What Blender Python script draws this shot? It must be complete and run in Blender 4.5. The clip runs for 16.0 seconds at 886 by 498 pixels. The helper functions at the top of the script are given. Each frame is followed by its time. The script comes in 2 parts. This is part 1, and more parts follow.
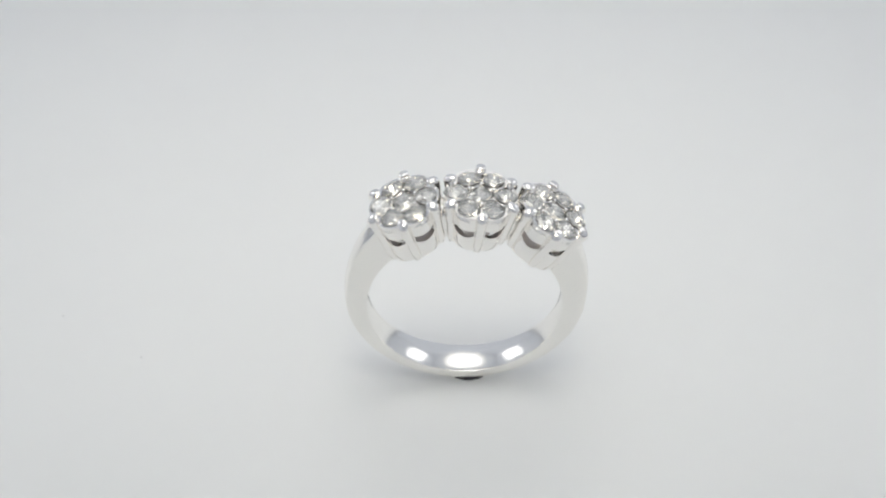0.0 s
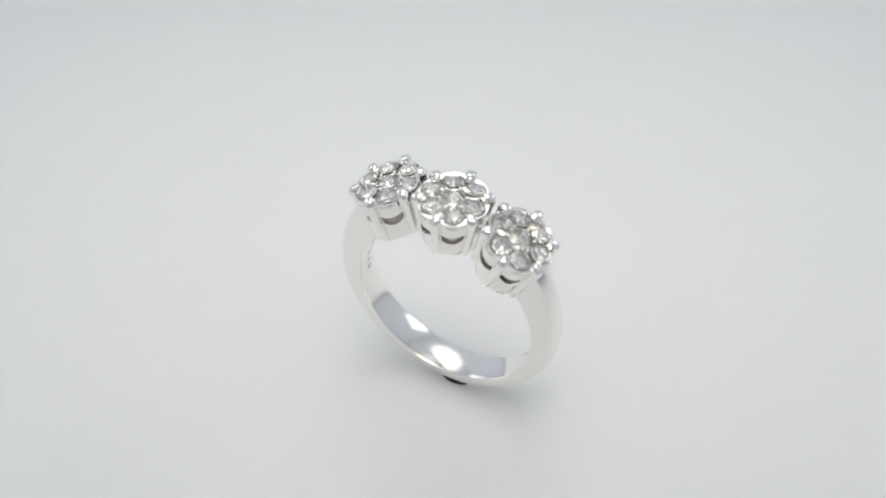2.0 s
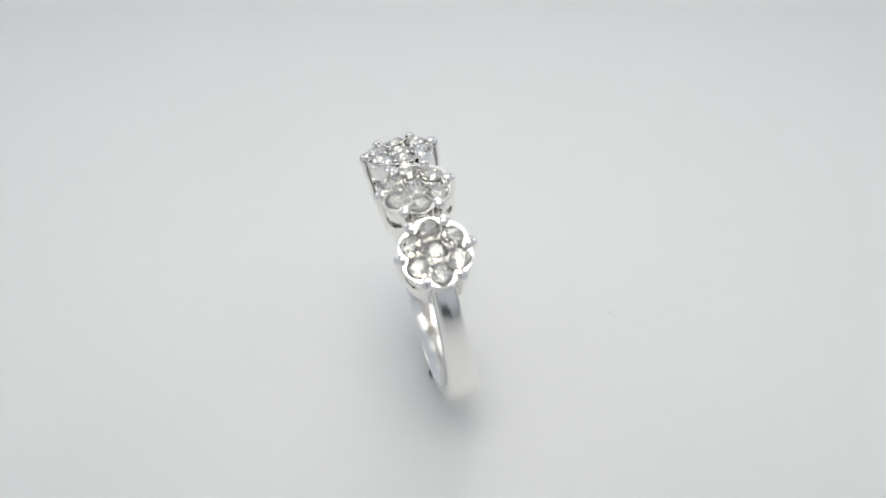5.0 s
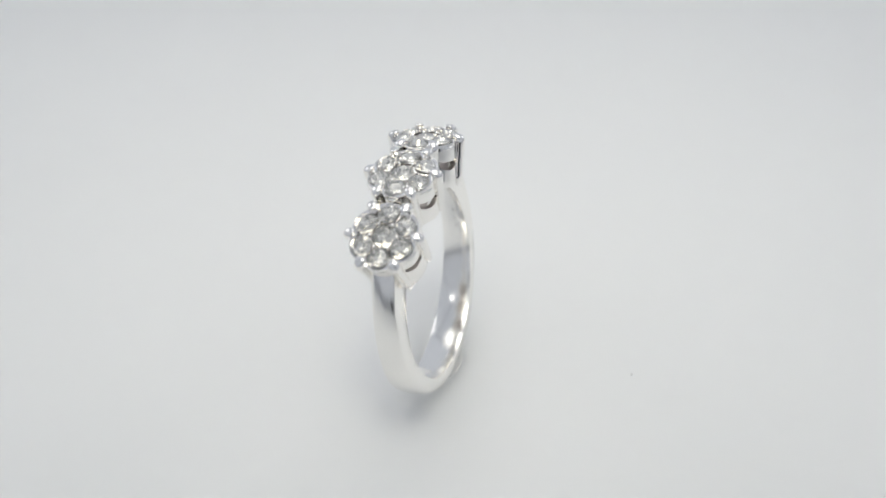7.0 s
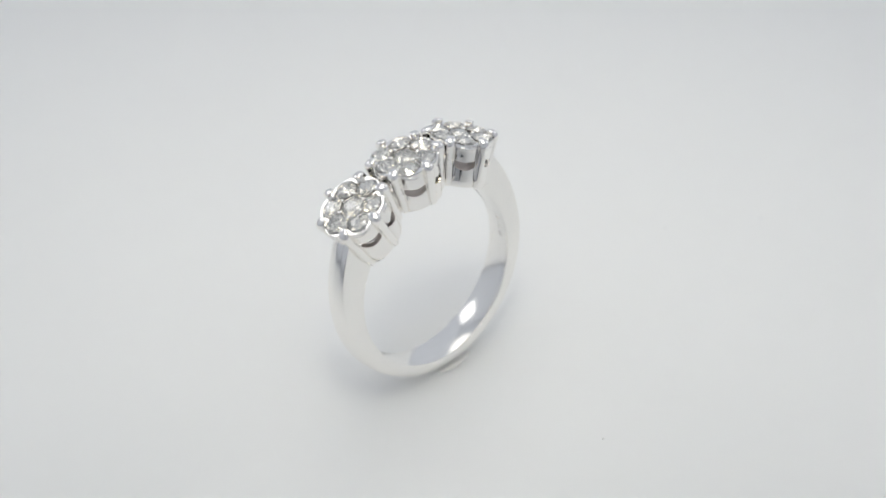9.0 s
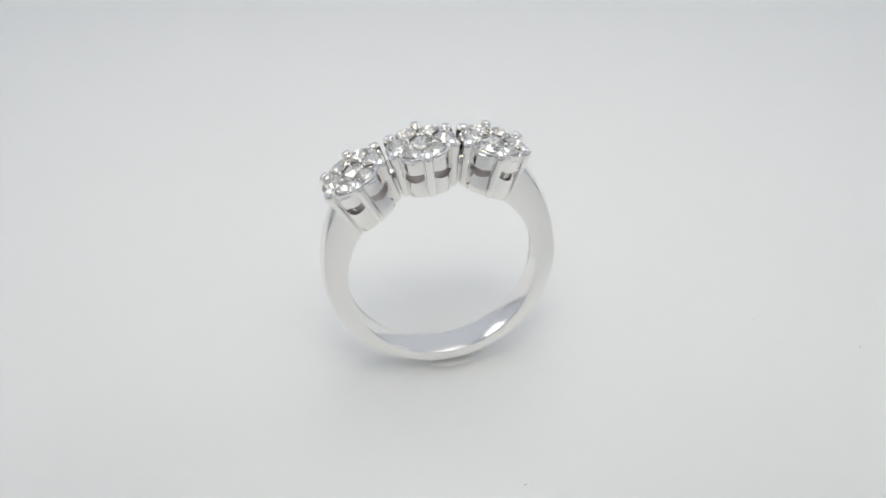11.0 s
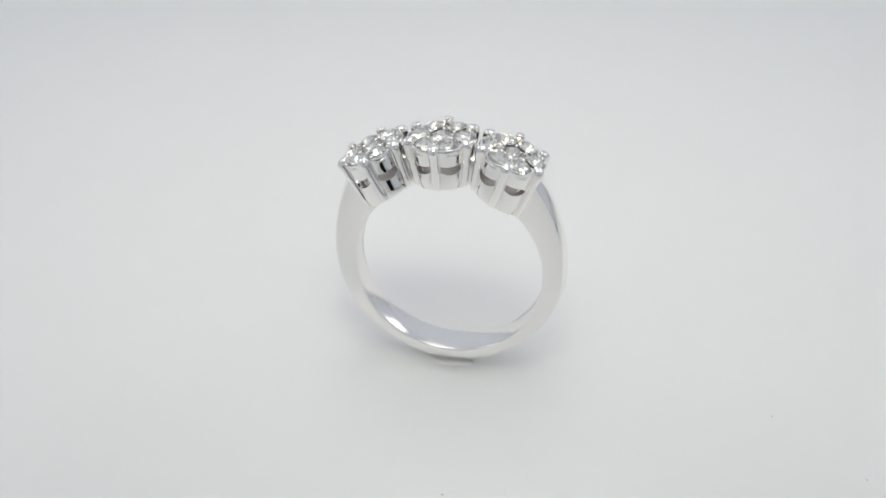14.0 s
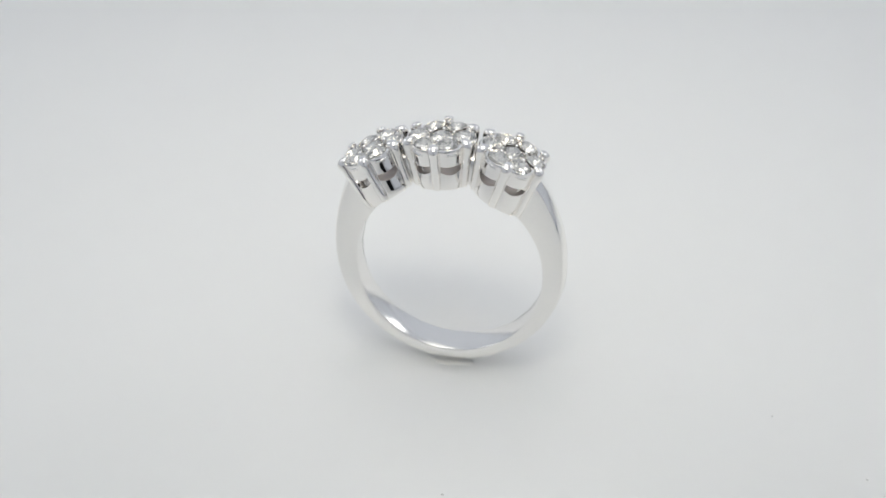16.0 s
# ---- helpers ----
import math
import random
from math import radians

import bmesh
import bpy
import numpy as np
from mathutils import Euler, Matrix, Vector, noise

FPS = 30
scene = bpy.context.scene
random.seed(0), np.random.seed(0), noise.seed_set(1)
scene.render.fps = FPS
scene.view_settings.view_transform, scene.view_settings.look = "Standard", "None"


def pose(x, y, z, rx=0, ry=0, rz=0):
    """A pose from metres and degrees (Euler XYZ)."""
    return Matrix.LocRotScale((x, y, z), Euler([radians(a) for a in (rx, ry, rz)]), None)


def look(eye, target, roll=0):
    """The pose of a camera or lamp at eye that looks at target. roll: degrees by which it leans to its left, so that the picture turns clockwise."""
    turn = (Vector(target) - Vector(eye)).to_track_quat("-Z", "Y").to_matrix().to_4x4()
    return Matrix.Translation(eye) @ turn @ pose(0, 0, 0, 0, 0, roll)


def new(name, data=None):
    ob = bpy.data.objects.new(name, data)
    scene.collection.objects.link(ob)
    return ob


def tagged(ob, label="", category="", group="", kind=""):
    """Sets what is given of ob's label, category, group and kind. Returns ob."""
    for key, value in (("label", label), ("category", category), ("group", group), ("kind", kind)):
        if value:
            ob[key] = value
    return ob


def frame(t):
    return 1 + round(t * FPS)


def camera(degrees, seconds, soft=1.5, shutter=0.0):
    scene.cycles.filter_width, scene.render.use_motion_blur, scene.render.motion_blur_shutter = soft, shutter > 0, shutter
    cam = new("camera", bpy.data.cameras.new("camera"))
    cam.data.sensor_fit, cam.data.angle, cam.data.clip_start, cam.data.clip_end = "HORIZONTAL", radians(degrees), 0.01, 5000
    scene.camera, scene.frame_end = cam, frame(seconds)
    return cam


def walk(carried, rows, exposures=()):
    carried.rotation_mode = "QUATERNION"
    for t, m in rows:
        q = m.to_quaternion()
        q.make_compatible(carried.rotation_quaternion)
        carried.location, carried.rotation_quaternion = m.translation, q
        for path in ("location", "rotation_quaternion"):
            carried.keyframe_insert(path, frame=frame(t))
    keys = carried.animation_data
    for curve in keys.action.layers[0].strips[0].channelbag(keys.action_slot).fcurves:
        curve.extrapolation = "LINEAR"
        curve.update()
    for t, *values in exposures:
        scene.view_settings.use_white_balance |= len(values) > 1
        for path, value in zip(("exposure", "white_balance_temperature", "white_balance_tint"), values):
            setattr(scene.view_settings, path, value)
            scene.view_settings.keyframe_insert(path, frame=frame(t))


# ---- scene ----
MM = 0.001

# ---- camera: on a stand before the turntable, looking down at it ----
cam = camera(33.0, 16.0, soft=1.5)
# a close-up lens: sharp at the middle of the turntable, a little soft before it
cam.data.dof.use_dof, cam.data.dof.focus_distance, cam.data.dof.aperture_fstop = True, 125.0 * MM, 24.0
CAM = (pose(0, -98.06 * MM, 94.5 * MM, 0, 0, 0.586) @ pose(0, 0, 0, -39.69) @ pose(0, 0, 0, 0, 0.255, 0) @ pose(0, 0, 0, 90))
walk(cam, [(0.0, CAM), (16.0, CAM)])

# the turntable's turn in degrees at each time: steady, then it stops
SPIN = [(0.0, 0.67), (2.0, -29.6), (4.0, -60.2), (6.5, -98.3), (8.5, -128.9), (11.5, -175.4), (12.0, -183.2), (12.3, -187.9),
        (12.5, -191.0), (12.65, -192.6), (12.8, -192.9), (13.2, -192.9), (16.0, -192.9)]

# ---- light: an unseen white light tent, side lamps and added fill overhead ----
world = bpy.data.worlds.new("world")
scene.world = world
world.use_nodes = True
world.node_tree.nodes["Background"].inputs["Color"].default_value = (0.9, 0.95, 1.0, 1)
world.node_tree.nodes["Background"].inputs["Strength"].default_value = 0.05


def area_lamp(name, eye, target, sx, sy, watts, colour, spread=180):
    data = bpy.data.lights.new(name, "AREA")
    data.shape, data.size, data.size_y, data.energy, data.color = "RECTANGLE", sx, sy, watts, colour
    data.spread = radians(spread)
    ob = new(name, data)
    ob.matrix_world = look(eye, target)
    return ob


# added lamps just inside each unseen tent panel stand in for light through cloth
SOFT = (0.86, 0.905, 1.0)


def cloth_lamp(name, centre, inward, sx, sy, glow):
    c = Vector(centre)
    return area_lamp(name, c, c + Vector(inward), sx, sy, glow * math.pi * sx * sy, SOFT)


cloth_lamp("roof_cloth_lamp", (0, 0.075, 0.355), (0, 0, -1), 0.45, 0.36, 0.24)
cloth_lamp("west_cloth_lamp", (-0.226, 0.075, 0.172), (1, 0, 0), 0.36, 0.34, 0.245)
cloth_lamp("east_cloth_lamp", (0.226, 0.075, 0.172), (-1, 0, 0), 0.36, 0.34, 0.245)
cloth_lamp("north_cloth_lamp", (0, 0.256, 0.172), (0, -1, 0), 0.45, 0.34, 0.31)
cloth_lamp("south_cloth_lamp", (0, -0.106, 0.238), (0, 1, 0), 0.45, 0.23, 0.20)
cloth_lamp("south_cloth_lamp", (-0.124, -0.106, 0.067), (0, 1, 0), 0.20, 0.11, 0.20)
cloth_lamp("south_cloth_lamp", (0.124, -0.106, 0.067), (0, 1, 0), 0.20, 0.11, 0.20)
cloth_lamp("south_cloth_lamp", (0, -0.106, 0.041), (0, 1, 0), 0.048, 0.056, 0.20)
# added soft fills over the front and the back, two side lamps behind, a small warm bulb over the opening, small spots
# round the tent
# unseen narrow fill, added to brighten the floor's middle over its edges
area_lamp("roof_fill", (0, -0.035, 0.225), (0, 0.022, 0), 0.13, 0.11, 0.0152, (1.0, 0.97, 0.89), 42)
# unseen back fill, added to thin the shadows round the ring's foot
area_lamp("roof_fill", (0, 0.115, 0.225), (0, 0.022, 0), 0.20, 0.12, 0.0112, (1.0, 0.97, 0.885), 42)
area_lamp("side_lamp", (-0.19, 0.12, 0.15), (0, 0.01, 0.01), 0.075, 0.075, 0.040, (1.0, 0.99, 0.97))
area_lamp("side_lamp", (0.19, 0.12, 0.15), (0, 0.01, 0.01), 0.075, 0.075, 0.040, (1.0, 0.99, 0.97))
area_lamp("front_lamp", (0.012, -0.100, 0.285), (0, 0, 0), 0.030, 0.030, 0.036, (1.0, 0.88, 0.45))
for x, y, z in ((-0.16, -0.09, 0.22), (0.16, -0.09, 0.22), (-0.06, -0.10, 0.30), (0.09, -0.10, 0.30)):
    area_lamp("spot_lamp", (x, y, z), (0, 0, 0.01), 0.012, 0.012, 0.008, (1.0, 0.99, 0.96))
scene.view_settings.exposure = 0.0


# ---- materials ----
def material(name, colour, rough=0.5, metal=0.0, **more):
    m = bpy.data.materials.new(name)
    m.use_nodes = True
    n = m.node_tree.nodes["Principled BSDF"]
    n.inputs["Base Color"].default_value = (*colour, 1)
    n.inputs["Roughness"].default_value, n.inputs["Metallic"].default_value = rough, metal
    for key, value in more.items():
        n.inputs[key.replace("_", " ")].default_value = value
    return m


def textured(m, scale, amount, bump, rough=0.0, detail=6.0):
    """Mottles the colour and the roughness at two scales and adds a fine relief (in metres)."""
    t = m.node_tree
    n = t.nodes["Principled BSDF"]
    at = t.nodes.new("ShaderNodeTexCoord")
    big, small = t.nodes.new("ShaderNodeTexNoise"), t.nodes.new("ShaderNodeTexNoise")
    big.inputs["Scale"].default_value, small.inputs["Scale"].default_value = scale, scale * 14
    big.inputs["Detail"].default_value, small.inputs["Detail"].default_value = detail, 4
    both = t.nodes.new("ShaderNodeMix")
    both.inputs["Factor"].default_value = 0.4
    t.links.new(at.outputs["Object"], big.inputs["Vector"])
    t.links.new(at.outputs["Object"], small.inputs["Vector"])
    t.links.new(big.outputs["Fac"], both.inputs["A"])
    t.links.new(small.outputs["Fac"], both.inputs["B"])
    ramp = t.nodes.new("ShaderNodeMapRange")
    ramp.inputs["From Min"].default_value, ramp.inputs["From Max"].default_value = 0.3, 0.7
    ramp.inputs["To Min"].default_value, ramp.inputs["To Max"].default_value = 1 - amount, 1 + amount
    t.links.new(both.outputs["Result"], ramp.inputs["Value"])
    tint = t.nodes.new("ShaderNodeVectorMath")
    tint.operation = "SCALE"
    tint.inputs[0].default_value = n.inputs["Base Color"].default_value[:3]
    t.links.new(ramp.outputs["Result"], tint.inputs["Scale"])
    t.links.new(tint.outputs["Vector"], n.inputs["Base Color"])
    if rough:
        r = t.nodes.new("ShaderNodeMapRange")
        r.inputs["From Min"].default_value, r.inputs["From Max"].default_value = 0.3, 0.7
        base = n.inputs["Roughness"].default_value
        r.inputs["To Min"].default_value, r.inputs["To Max"].default_value = base - rough, base + rough
        t.links.new(both.outputs["Result"], r.inputs["Value"])
        t.links.new(r.outputs["Result"], n.inputs["Roughness"])
    if bump:
        b = t.nodes.new("ShaderNodeBump")
        b.inputs["Distance"].default_value = bump
        t.links.new(small.outputs["Fac"], b.inputs["Height"])
        t.links.new(b.outputs["Normal"], n.inputs["Normal"])
    return m


GOLD = textured(material("white_gold", (0.945, 0.93, 0.90), 0.17, 1.0), 350, 0.02, 1e-6, 0.04)
POLISH = textured(material("polished_white_gold", (0.955, 0.935, 0.905), 0.04, 1.0), 500, 0.02, 0, 0.02)
DULL = textured(material("unpolished_gold", (0.80, 0.74, 0.72), 0.42, 0.4), 900, 0.12, 4e-6, 0.1)
DIAMOND = material("diamond", (0.96, 0.95, 0.915), 0.0, 0.0, Transmission_Weight=0.82, IOR=1.42, Coat_Weight=0.7, Coat_IOR=2.2, Coat_Roughness=0.0)
PAVILION = material("diamond_pavilion", (0.995, 0.98, 0.945), 0.03, 1.0)
ACRYLIC = textured(material("white_acrylic", (0.80, 0.805, 0.80), 0.35, IOR=1.45, Subsurface_Weight=1.0, Subsurface_Scale=0.010, Subsurface_Radius=(1.0, 1.0, 1.0)), 20, 0.006, 0, 0.03)
FABRIC = textured(material("white_fabric", (0.50, 0.51, 0.525), 0.9), 40, 0.02, 2e-4)
TABLE = textured(material("white_table", (0.78, 0.79, 0.80), 0.5), 8, 0.02, 0)
ROOM = textured(material("dark_room", (0.035, 0.035, 0.037), 0.9), 3, 0.15, 0)
PUTTY = textured(material("black_putty", (0.012, 0.012, 0.013), 0.45), 900, 0.3, 3e-5)
WAX = textured(material("clear_wax", (0.80, 0.795, 0.77), 0.5, IOR=1.35), 700, 0.08, 3e-5)
DUST = material("grey_dust", (0.62, 0.615, 0.61), 0.9)


# ---- shapes ----
def part(name, bm, mat, parent=None, label="", smooth=True):
    me = bpy.data.meshes.new(name)
    bmesh.ops.recalc_face_normals(bm, faces=bm.faces)
    for f in bm.faces:
        f.smooth = smooth
    bm.to_mesh(me)
    bm.free()
    me.materials.append(mat)
    ob = new(name, me)
    if parent is not None:
        ob.parent = parent
    return tagged(ob, label)


def sharp(ob, degrees=35):
    ob.data.set_sharp_from_angle(angle=radians(degrees))
    return ob


def box(bm, x0, y0, z0, x1, y1, z1):
    v = [bm.verts.new(p) for p in ((x0, y0, z0), (x1, y0, z0), (x1, y1, z0), (x0, y1, z0), (x0, y0, z1), (x1, y0, z1), (x1, y1, z1), (x0, y1, z1))]
    for f in ((0, 3, 2, 1), (4, 5, 6, 7), (0, 1, 5, 4), (1, 2, 6, 5), (2, 3, 7, 6), (3, 0, 4, 7)):
        bm.faces.new([v[i] for i in f])


def skin(bm, rings, caps=True):
    """Joins rings of points, all of one count, into a closed tube."""
    made = [[bm.verts.new(p) for p in r] for r in rings]
    n = len(made[0])
    for a, b in zip(made, made[1:]):
        for i in range(n):
            bm.faces.new((a[i], a[(i + 1) % n], b[(i + 1) % n], b[i]))
    if caps:
        bm.faces.new(made[0][::-1])
        bm.faces.new(made[-1])


def ball(bm, centre, radius, squash=(1, 1, 1), u=12, v=8):
    m = Matrix.Translation(centre) @ Matrix.Diagonal((*squash, 1))
    bmesh.ops.create_uvsphere(bm, u_segments=u, v_segments=v, radius=radius, matrix=m)


# ---- the setting, out of view: table, light tent, room behind ----
def structure(name, bm, mat):
    return tagged(part(name, bm, mat, smooth=False), kind="structure")


bm = bmesh.new()
box(bm, -0.234, -0.114, -0.04, 0.234, 0.264, -0.012)
structure("floor", bm, TABLE)
bm = bmesh.new()
box(bm, -0.6, -0.7, -0.04, 0.6, -0.114, -0.014)
structure("floor_of_room", bm, ROOM)
X, Y0, Y1, Z = 0.23, -0.11, 0.26, 0.36
for name, size in (("wall_west", (-X - 0.004, Y0, -0.012, -X, Y1, Z)), ("wall_east", (X, Y0, -0.012, X + 0.004, Y1, Z)),
                   ("wall_north", (-X, Y1, -0.012, X, Y1 + 0.004, Z))):
    bm = bmesh.new()
    box(bm, *size)
    structure(name, bm, FABRIC)
bm = bmesh.new()
box(bm, -X - 0.004, Y0 - 0.004, Z, X + 0.004, Y1 + 0.004, Z + 0.004)
structure("ceiling", bm, FABRIC)
bm = bmesh.new()
for x0, z0, x1, z1 in ((-X, -0.012, -0.014, 0.012), (0.045, -0.012, X, 0.012), (-X, 0.012, X, 0.07), (-X, 0.07, -0.024, 0.122), (0.024, 0.07, X, 0.122), (-X, 0.122, X, Z)):
    box(bm, x0, Y0 - 0.004, z0, x1, Y0, z1)      # low gap, cut for dark reflections in the settings, and lens hole stay open
structure("wall_south", bm, FABRIC)
bm = bmesh.new()
box(bm, -1.5, -1.6, -0.8, 1.5, -1.55, 1.4)
structure("wall_of_room", bm, ROOM)


# ---- turntable ----
def turned(r, z, n=96):
    return [(r * math.cos(2 * math.pi * i / n), r * math.sin(2 * math.pi * i / n), z) for i in range(n)]


def make_turntable():
    thing = tagged(new("turntable"), "round white glossy turntable slowly turning under the ring", "turntable")
    bm = bmesh.new()
    skin(bm, [turned(0.0908, -0.008), turned(0.092, -0.0068), turned(0.092, -0.0012), turned(0.0916, -0.0004), turned(0.0908, 0)])
    sharp(part("disc", bm, ACRYLIC, thing, "glossy white disc"), 60)
    bm = bmesh.new()
    skin(bm, [turned(0.06, -0.012), turned(0.06, -0.008)])
    part("foot", bm, TABLE, thing)
    # a few specks of dust
    rng = random.Random(4)
    for x, y, r in ((-2.6, 15.8, 0.12), (-28.5, 0.6, 0.09), (-36.7, 6.2, 0.1), (12.7, -2.3, 0.028), (9.7, -10.4, 0.03)):
        bm = bmesh.new()
        bmesh.ops.create_icosphere(bm, subdivisions=1, radius=1)
        for v in bm.verts:
            v.co = Vector((x + v.co.x * r * rng.uniform(0.7, 1.6), y + v.co.y * r * rng.uniform(0.6, 1.2), (v.co.z + 0.8) * r * 0.5)) * MM
        part("speck", bm, DUST, thing, "tiny grey speck of dust")
    return thing


# ---- ring ----
RI = 8.30          # the finger hole's radius in mm
TIP = 12.72        # from the ring's centre to the prongs' tips


def make_shank(ring):
    bm = bmesh.new()
    rings = []
    n = 120
    for i in range(n + 1):
        s = -142 + 284 * i / n                      # degrees from the ring's foot
        k = min(1.0, abs(s) / 142)
        thick = 1.2 + 0.78 * min(1, abs(s) / 90) ** 1.6 + 1.75 * max(0, (abs(s) - 90) / 48) ** 1.5
        half = 1.5 - 0.55 * (3 * k * k - 2 * k ** 3)
        peak = min(1.0, max(0.0, (k - 0.25) / 0.45))            # the round back turns into a low ridge towards the shoulders
        side = thick * (0.70 + 0.20 * peak)
        sect = [(-half + 0.10, 0.0), (half - 0.10, 0.0), (half - 0.03, 0.03), (half, 0.10), (half, side)]
        for j in range(1, 16):
            u = abs(math.cos(math.pi * j / 16))
            arch = math.sqrt(1 - u * u) * (1 - peak) + (0.55 * (1 - u) + 0.45 * (1 - u ** 8)) * peak
            sect.append((half * math.cos(math.pi * j / 16), side + (thick - side) * arch))
        sect += [(-half, side), (-half, 0.10), (-half + 0.03, 0.03)]
        a = radians(s - 90)
        rings.append([((RI + q) * math.cos(a) * MM, v * MM, (RI + q) * math.sin(a) * MM) for v, q in sect])
    skin(bm, rings)
    shank = sharp(part("shank", bm, GOLD, ring, "tapered polished white gold band"), 30)
    # stamped marks inside, too worn to read
    for s, long in ((-96, 0.55), (-89, 0.35), (-83, 0.5)):
        bm = bmesh.new()
        a = radians(s - 90)
        for dv in (-0.12, 0.16):
            for k in range(3):
                b = a + radians(long * (k - 1) * 1.9)
                c = Vector(((RI - 0.01) * math.cos(b), 0.25 + dv, (RI - 0.01) * math.sin(b)))
                along, inward = Vector((-math.sin(b), 0, math.cos(b))), Vector((-math.cos(b), 0, -math.sin(b)))
                skin(bm, [[(c + along * (p * 0.07) + Vector((0, q * 0.09, 0)) + inward * d) * MM for p, q in ((-1, -1), (1, -1), (1, 1), (-1, 1))] for d in (-0.02, 0.02)])
        part("stamped_mark", bm, POLISH, shank, "tiny worn stamped mark")
    return shank


def make_bridge(ring, deg):
    """The short bar that joins two settings."""
    bm = bmesh.new()
    rings = []
    for r, w, v in ((8.75, 0.55, 1.0), (8.85, 0.62, 1.12), (10.4, 0.6, 1.25), (11.2, 0.5, 1.1), (11.35, 0.35, 0.95)):
        rings.append([(p * w * MM, q * v * MM, r * MM) for p, q in ((-1, -1), (1, -1), (1, 1), (-1, 1))])
    skin(bm, rings)
    bridge = sharp(part("bridge", bm, GOLD, ring, "short metal bar joining two settings"), 30)
    bridge.matrix_basis = pose(0, 0, 0, 0, deg, 0)
    return bridge


def lobed(r, a, low):
    """The setting's outline: it bulges between the prongs, less so at its foot (low = 1)."""
    hollow = 0.11 - 0.08 * low
    return r * (1 - hollow + hollow * abs(math.cos(3 * a)) ** 0.7)


def to_finger(x, place, tilt):
    """Where, along a setting's own axis, the finger hole lies under a point x mm off that axis."""
    d = Vector((math.sin(tilt), math.cos(tilt)))
    b = Vector(place) + x * Vector((math.cos(tilt), -math.sin(tilt)))
    return -b.dot(d) + math.sqrt(b.dot(d) ** 2 - b.length_squared + (RI + 0.40) ** 2)


def wide(z):
    """The settings taper less across the band than along it."""
    return 1.0 + 0.15 * min(1.0, max(0.0, (-0.6 - z) / 3.2))


def spread(x, z, tilt):
    """A side setting keeps its width towards the shoulder of the band."""
    return x * wide(z) if x * tilt > 0 else x


def make_gallery(ring, place, tilt):
    """The openwork wall of a setting: cups over a plinth, with a crescent window between each two prongs."""
    bm = bmesh.new()
    per, wall = 18, 0.42
    levels = [(-4.0, 2.36), (-3.92, 2.41), (-3.2, 2.48), (-2.12, 2.64), (-1.98, 2.67), (-1.72, 2.72), (-1.54, 2.75), (-1.1, 2.84), (-0.7, 2.90), (-0.4, 2.95), (-0.18, 2.97), (-0.08, 2.94)]
    dips = {3: 0.28, 4: 0.24, 5: 0.15, 6: 0.10}
    n = 6 * per
    grid = [[[None, None] for _ in range(n)] for _ in levels]
    for li, (z, r) in enumerate(levels):
        for i in range(n):
            a = 2 * math.pi * i / n
            ro = lobed(r, a, max(0.0, 1 - li / 4))
            off = (i % per) / per                       # windows are centred at off = 0
            off = min(off, 1 - off)
            dip = dips.get(li, 0.0) * max(0.0, 1 - (off / 0.32) ** 2)
            if li < 3:
                low = to_finger(spread(ro * math.cos(a), -4, tilt), place, tilt)
                z = (low, low + 0.08, (low - 2.75) / 2)[li]
            for k, rr in enumerate((ro, ro - wall)):
                grid[li][i][k] = bm.verts.new((spread(rr * math.cos(a), z, tilt) * MM, rr * math.sin(a) * wide(z) * MM, (z - dip) * MM))

    def open_cell(li, i):
        off = ((i + 0.5) % per) / per
        return 3 <= li < 6 and min(off, 1 - off) < 0.32

    for li in range(len(levels) - 1):
        for i in range(n):
            if open_cell(li, i):
                continue
            j = (i + 1) % n
            a, b, c, d = grid[li][i], grid[li][j], grid[li + 1][j], grid[li + 1][i]
            bm.faces.new((a[0], b[0], c[0], d[0]))
            bm.faces.new((a[1], d[1], c[1], b[1]))
            if li == 0 or open_cell(li - 1, i):
                bm.faces.new((a[0], a[1], b[1], b[0]))
            if li == len(levels) - 2 or open_cell(li + 1, i):
                bm.faces.new((d[0], c[0], c[1], d[1]))
            if open_cell(li, (i - 1) % n):
                bm.faces.new((a[0], d[0], d[1], a[1]))
            if open_cell(li, j):
                bm.faces.new((b[0], b[1], c[1], c[0]))
    return sharp(part("flower_setting", bm, POLISH, ring, "openwork setting holding seven stones"), 40)


def make_prong(cluster, deg, place, tilt):
    """A rod up the setting's side whose rounded end bends in over the stones."""
    a = radians(deg)
    out = Vector((math.cos(a), math.sin(a), 0))
    side = Vector((-math.sin(a), math.cos(a), 0))
    up = Vector((0, 0, 1))
    low = to_finger(spread(2.3 * math.cos(a), -4, tilt), place, tilt) - 0.04
    path = [(2.25, low + 0.05, 0.32), (2.27, low + 0.12, 0.36), (2.40, (low - 2.4) / 2, 0.37), (2.60, -2.0, 0.39), (2.80, -1.2, 0.40), (2.92, -0.6, 0.42), (2.96, -0.32, 0.45),
            (2.95, -0.10, 0.47), (2.90, 0.10, 0.47), (2.80, 0.26, 0.42), (2.69, 0.36, 0.33), (2.60, 0.41, 0.21), (2.55, 0.43, 0.07)]
    bm = bmesh.new()
    rings = []
    for r, z, w in path:
        c = out * r + up * z
        c.x, c.y = spread(c.x, z, tilt), c.y * wide(z)
        rings.append([(c + (out * math.cos(t) + side * math.sin(t)) * w) * MM for t in (2 * math.pi * j / 16 for j in range(16))])
    skin(bm, rings)
    return part("prong", bm, POLISH, cluster, "rounded bead-tipped prong")


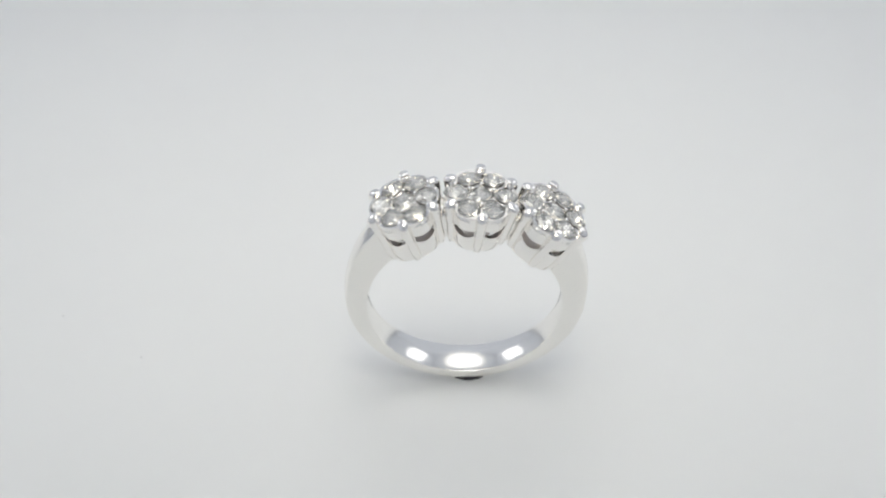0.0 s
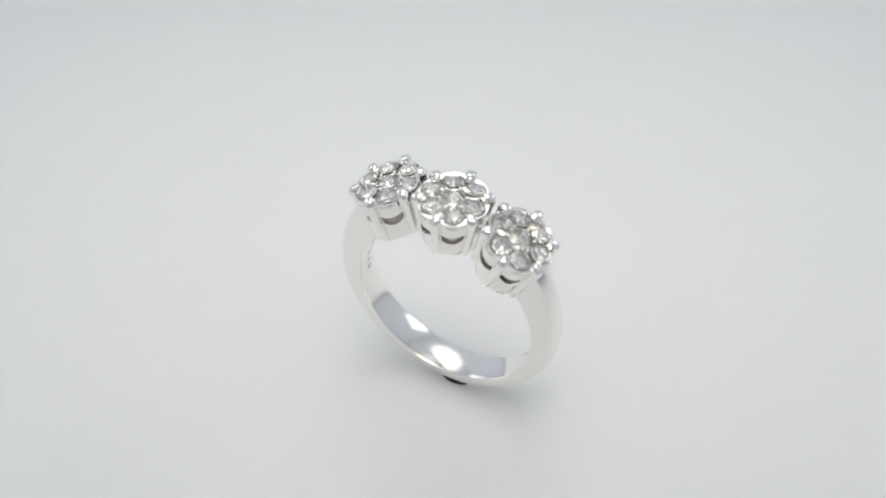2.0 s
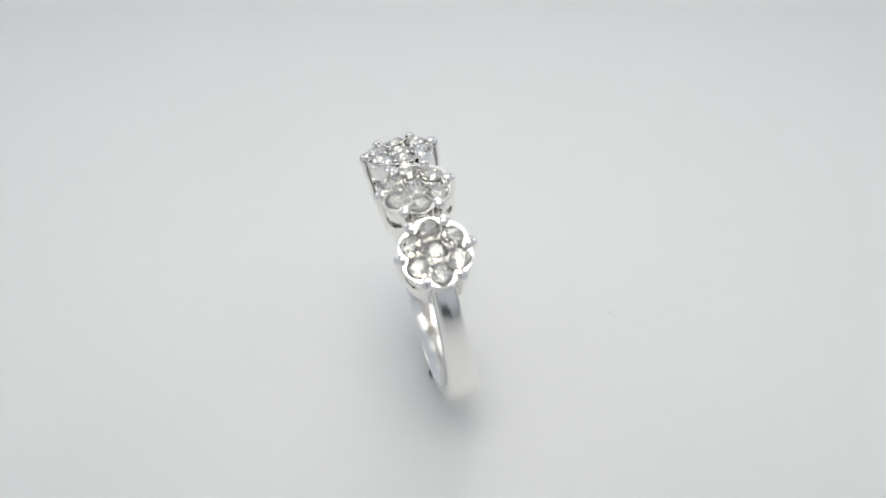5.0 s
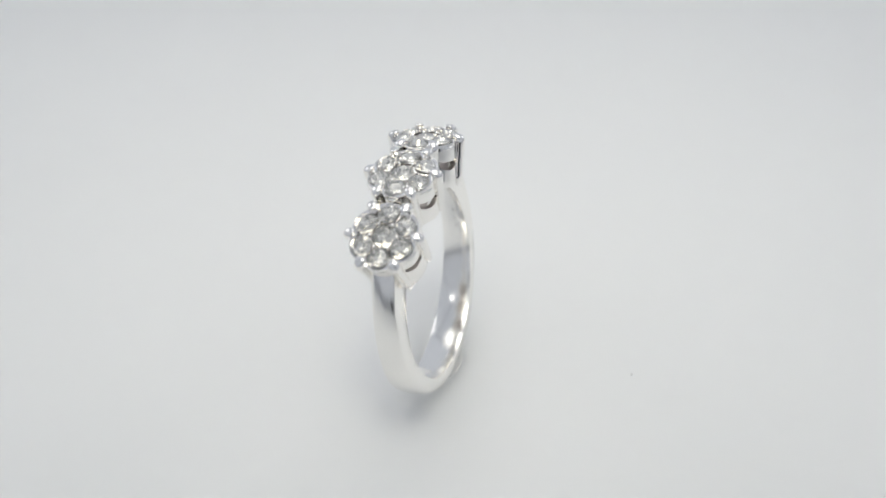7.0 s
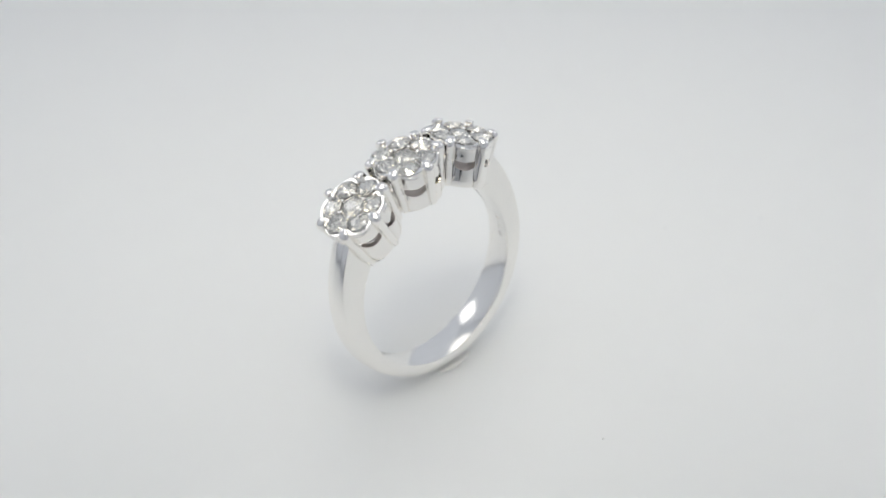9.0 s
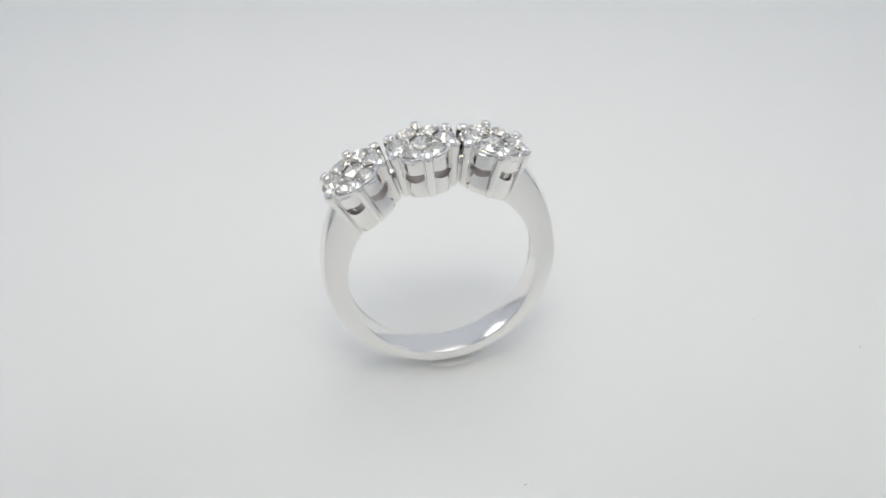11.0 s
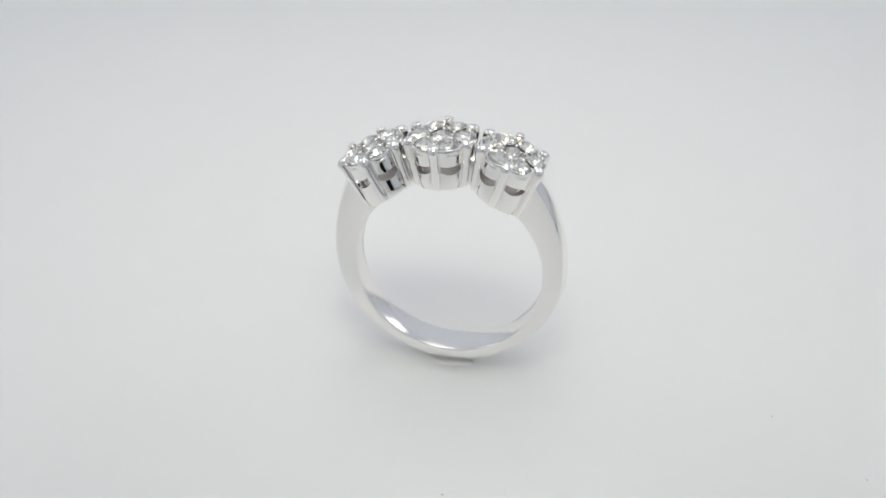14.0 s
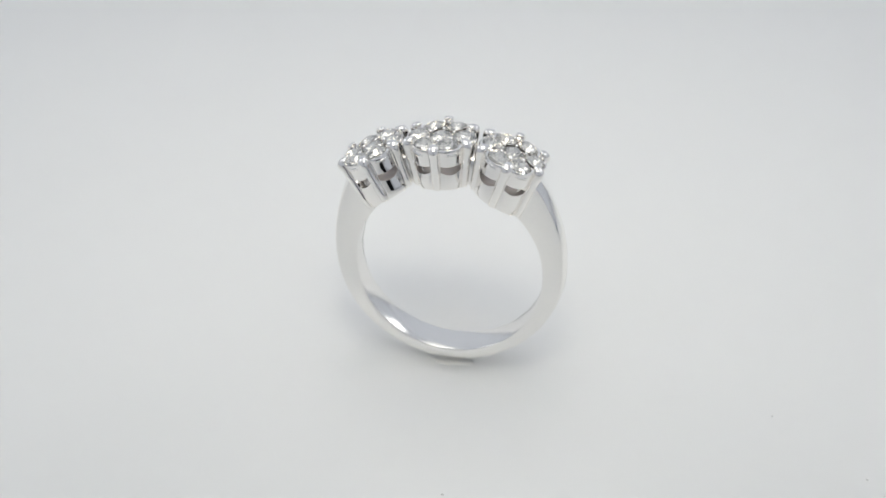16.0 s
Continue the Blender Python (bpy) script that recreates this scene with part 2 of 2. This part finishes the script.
def brilliant(girdle, rng):
    """A round brilliant: table, stars, kites and upper halves over the girdle; mains and lower halves under it."""
    bm = bmesh.new()

    def circle(r, z, n, turn):
        out = []
        for i in range(n):
            a = 2 * math.pi * (i + turn) / n
            w = 1 + (rng.uniform(-0.06, 0.06) if r < 0.9 else 0)
            out.append(bm.verts.new(Vector((r * w * math.cos(a), r * w * math.sin(a), z + rng.uniform(-0.03, 0.03) * (r < 0.9))) * girdle * MM))
        return out

    table, waist = circle(0.55, 0.30, 8, 0.0), circle(0.80, 0.175, 8, 0.5)
    upper, lower = circle(1.0, 0.025, 16, 0.0), circle(1.0, -0.025, 16, 0.0)
    half, low, tip = circle(0.58, -0.34, 16, 0.5), circle(0.24, -0.55, 8, 0.5), bm.verts.new((0, 0, -0.68 * girdle * MM))
    bm.faces.new(table)
    for i in range(8):
        j, g = (i + 1) % 8, 2 * i
        h, k = (g + 1) % 16, (g + 2) % 16
        bm.faces.new((table[i], waist[i], table[j]))                       # star
        bm.faces.new((table[j], waist[i], upper[k]))                       # kite, folded a little along its middle
        bm.faces.new((table[j], upper[k], waist[j]))
        bm.faces.new((waist[i], upper[g], upper[h]))                       # upper halves
        bm.faces.new((waist[i], upper[h], upper[k]))
        for a, b in ((g, h), (h, k)):
            bm.faces.new((upper[a], lower[a], lower[b], upper[b]))
        for a, b in ((g, h), (h, k)):
            bm.faces.new((lower[a], half[a], lower[b]))                    # lower halves
            bm.faces.new((lower[b], half[a], half[b]))
        bm.faces.new((half[g], low[i], half[h]))                           # mains
        bm.faces.new((half[h], low[i], low[j]))
        bm.faces.new((half[h], low[j], half[k]))
        bm.faces.new((low[i], tip, low[j]))
    bmesh.ops.recalc_face_normals(bm, faces=bm.faces)
    bm.normal_update()
    for f in bm.faces:
        f.material_index = 1 if f.normal.z < -0.1 else 0
    return bm


def make_cluster(ring, rng, stones, gap_fillers, place, tilt):
    cluster = make_gallery(ring, place, tilt)
    cluster.matrix_basis = pose(place[0] * MM, 0, place[1] * MM, 0, math.degrees(tilt), 0)
    for k in range(6):
        make_prong(cluster, 60 * k + 30, place, tilt)
    # stones: one in the middle, six round it, each a little out of true
    for k in range(7):
        d = new("diamond", stones[0 if k == 6 else rng.randint(1, 4)])
        d.parent = cluster
        j = rng.uniform
        if k == 6:
            d.matrix_basis = pose(0, 0, -0.10 * MM, j(-3, 3), j(-3, 3), j(0, 45))
        else:
            d.matrix_basis = pose(0, 0, 0, 0, 0, 60 * k) @ pose(1.98 * MM, 0, -0.04 * MM, j(-5, 5), 7 + j(-5, 5), j(0, 45))
        tagged(d, "round brilliant-cut diamond")
        # added metal ring that reflects light into the dark gap round the stone
        rim = new("gap_filler", gap_fillers[0 if k == 6 else 1])
        rim.parent, rim.matrix_basis = cluster, d.matrix_basis
        tagged(rim, "thin metal ring added to brighten the gap round a stone")
    # small beads raised between the stones
    for k in range(6):
        bm = bmesh.new()
        a = radians(60 * k + 30)
        skin(bm, [[((1.15 + w * math.cos(t)) * math.cos(a) * MM - w * math.sin(t) * math.sin(a) * MM,
                    (1.15 + w * math.cos(t)) * math.sin(a) * MM + w * math.sin(t) * math.cos(a) * MM, z * MM)
                   for t in (2 * math.pi * i / 8 for i in range(8))] for z, w in ((-0.7, 0.16), (-0.05, 0.18), (0.09, 0.16), (0.16, 0.09))])
        part("bead", bm, POLISH, cluster, "tiny metal bead")
    bm = bmesh.new()
    skin(bm, [turned(r * MM, z * MM, 24) for r, z in ((2.3, -1.2), (2.3, -1.08), (0.7, -1.08), (0.7, -1.2), (1.75, -1.25), (1.62, -3.0), (1.75, -3.0), (1.95, -1.25), (2.3, -1.2))], caps=False)
    bmesh.ops.remove_doubles(bm, verts=bm.verts[:], dist=1e-7)
    sharp(part("seat", bm, DULL, cluster, "dull pinkish-grey unpolished seat"), 40)
    return cluster


def make_ring():
    ring = tagged(new("diamond_ring"), "white gold ring with three flower clusters of round diamonds standing upright", "ring")
    make_shank(ring)
    make_bridge(ring, -14.6)
    make_bridge(ring, 14.6)
    rng = random.Random(5)
    stones, gap_fillers = [], []
    for g in (1.0, 0.97, 0.97, 0.97, 0.97):
        me = bpy.data.meshes.new("diamond")
        bm = brilliant(g - 0.01, rng)
        bm.to_mesh(me)
        bm.free()
        me.materials.append(DIAMOND)
        me.materials.append(PAVILION)
        stones.append(me)
        # ring added under each girdle to brighten the gaps between stones
        bm = bmesh.new()
        tube = ((g - 0.04, -0.15), (g + 0.05, -0.20), (g + 0.12, -0.27), (g + 0.12, -0.40), (g - 0.12, -0.40), (g - 0.04, -0.15))
        skin(bm, [turned(r * MM, z * MM, 28) for r, z in tube], caps=False)
        bmesh.ops.remove_doubles(bm, verts=bm.verts[:], dist=1e-7)
        bmesh.ops.recalc_face_normals(bm, faces=bm.faces)
        for f in bm.faces:
            f.smooth = True
        me = bpy.data.meshes.new("gap_filler")
        bm.to_mesh(me)
        bm.free()
        me.materials.append(GOLD)
        gap_fillers.append(me)
    for deg, tilt, lift in ((-28.8, -22.8, 0.0), (0, 0, -0.23), (28.8, 22.8, 0.0)):
        a = radians(deg)
        make_cluster(ring, rng, stones, gap_fillers, ((TIP + lift) * math.sin(a), (TIP + lift) * math.cos(a)), radians(tilt))
    return ring


def blob(name, mat, label, sx, sy, sz, seed):
    bm = bmesh.new()
    ball(bm, (0, 0, 0), 1.0, u=20, v=12)
    for v in bm.verts:
        v.co *= 1 + 0.22 * noise.noise(v.co * 1.6 + Vector((seed, 0, 0)))
        v.co = Vector((v.co.x * sx, v.co.y * sy, max(v.co.z, -0.25) * sz)) * MM
        v.co.z += 0.25 * sz * MM
    return tagged(part(name, bm, mat), label, "putty")


turntable = make_turntable()
diamond_ring = make_ring()
black_putty = blob("putty", PUTTY, "small black putty blob holding the ring's foot", 1.5, 0.85, 0.36, 3)
clear_putty = blob("putty", WAX, "clear yellowish wax smear under the ring", 1.9, 0.55, 0.05, 8)


def motions():
    lean = pose(0.81 * MM, -2.24 * MM, 9.66 * MM) @ pose(0, 0, 0, 7.46) @ pose(0, 0, 0, 0, 5.8, 0)
    for thing, own in ((turntable, pose(0, 0, 0)), (diamond_ring, lean),
                       (black_putty, pose(1.2 * MM, -1.75 * MM, 0)), (clear_putty, pose(0.1 * MM, 0.1 * MM, 0, 0, 0, 6))):
        walk(thing, [(t, pose(0, 0, 0, 0, 0, deg) @ own) for t, deg in SPIN])


motions()
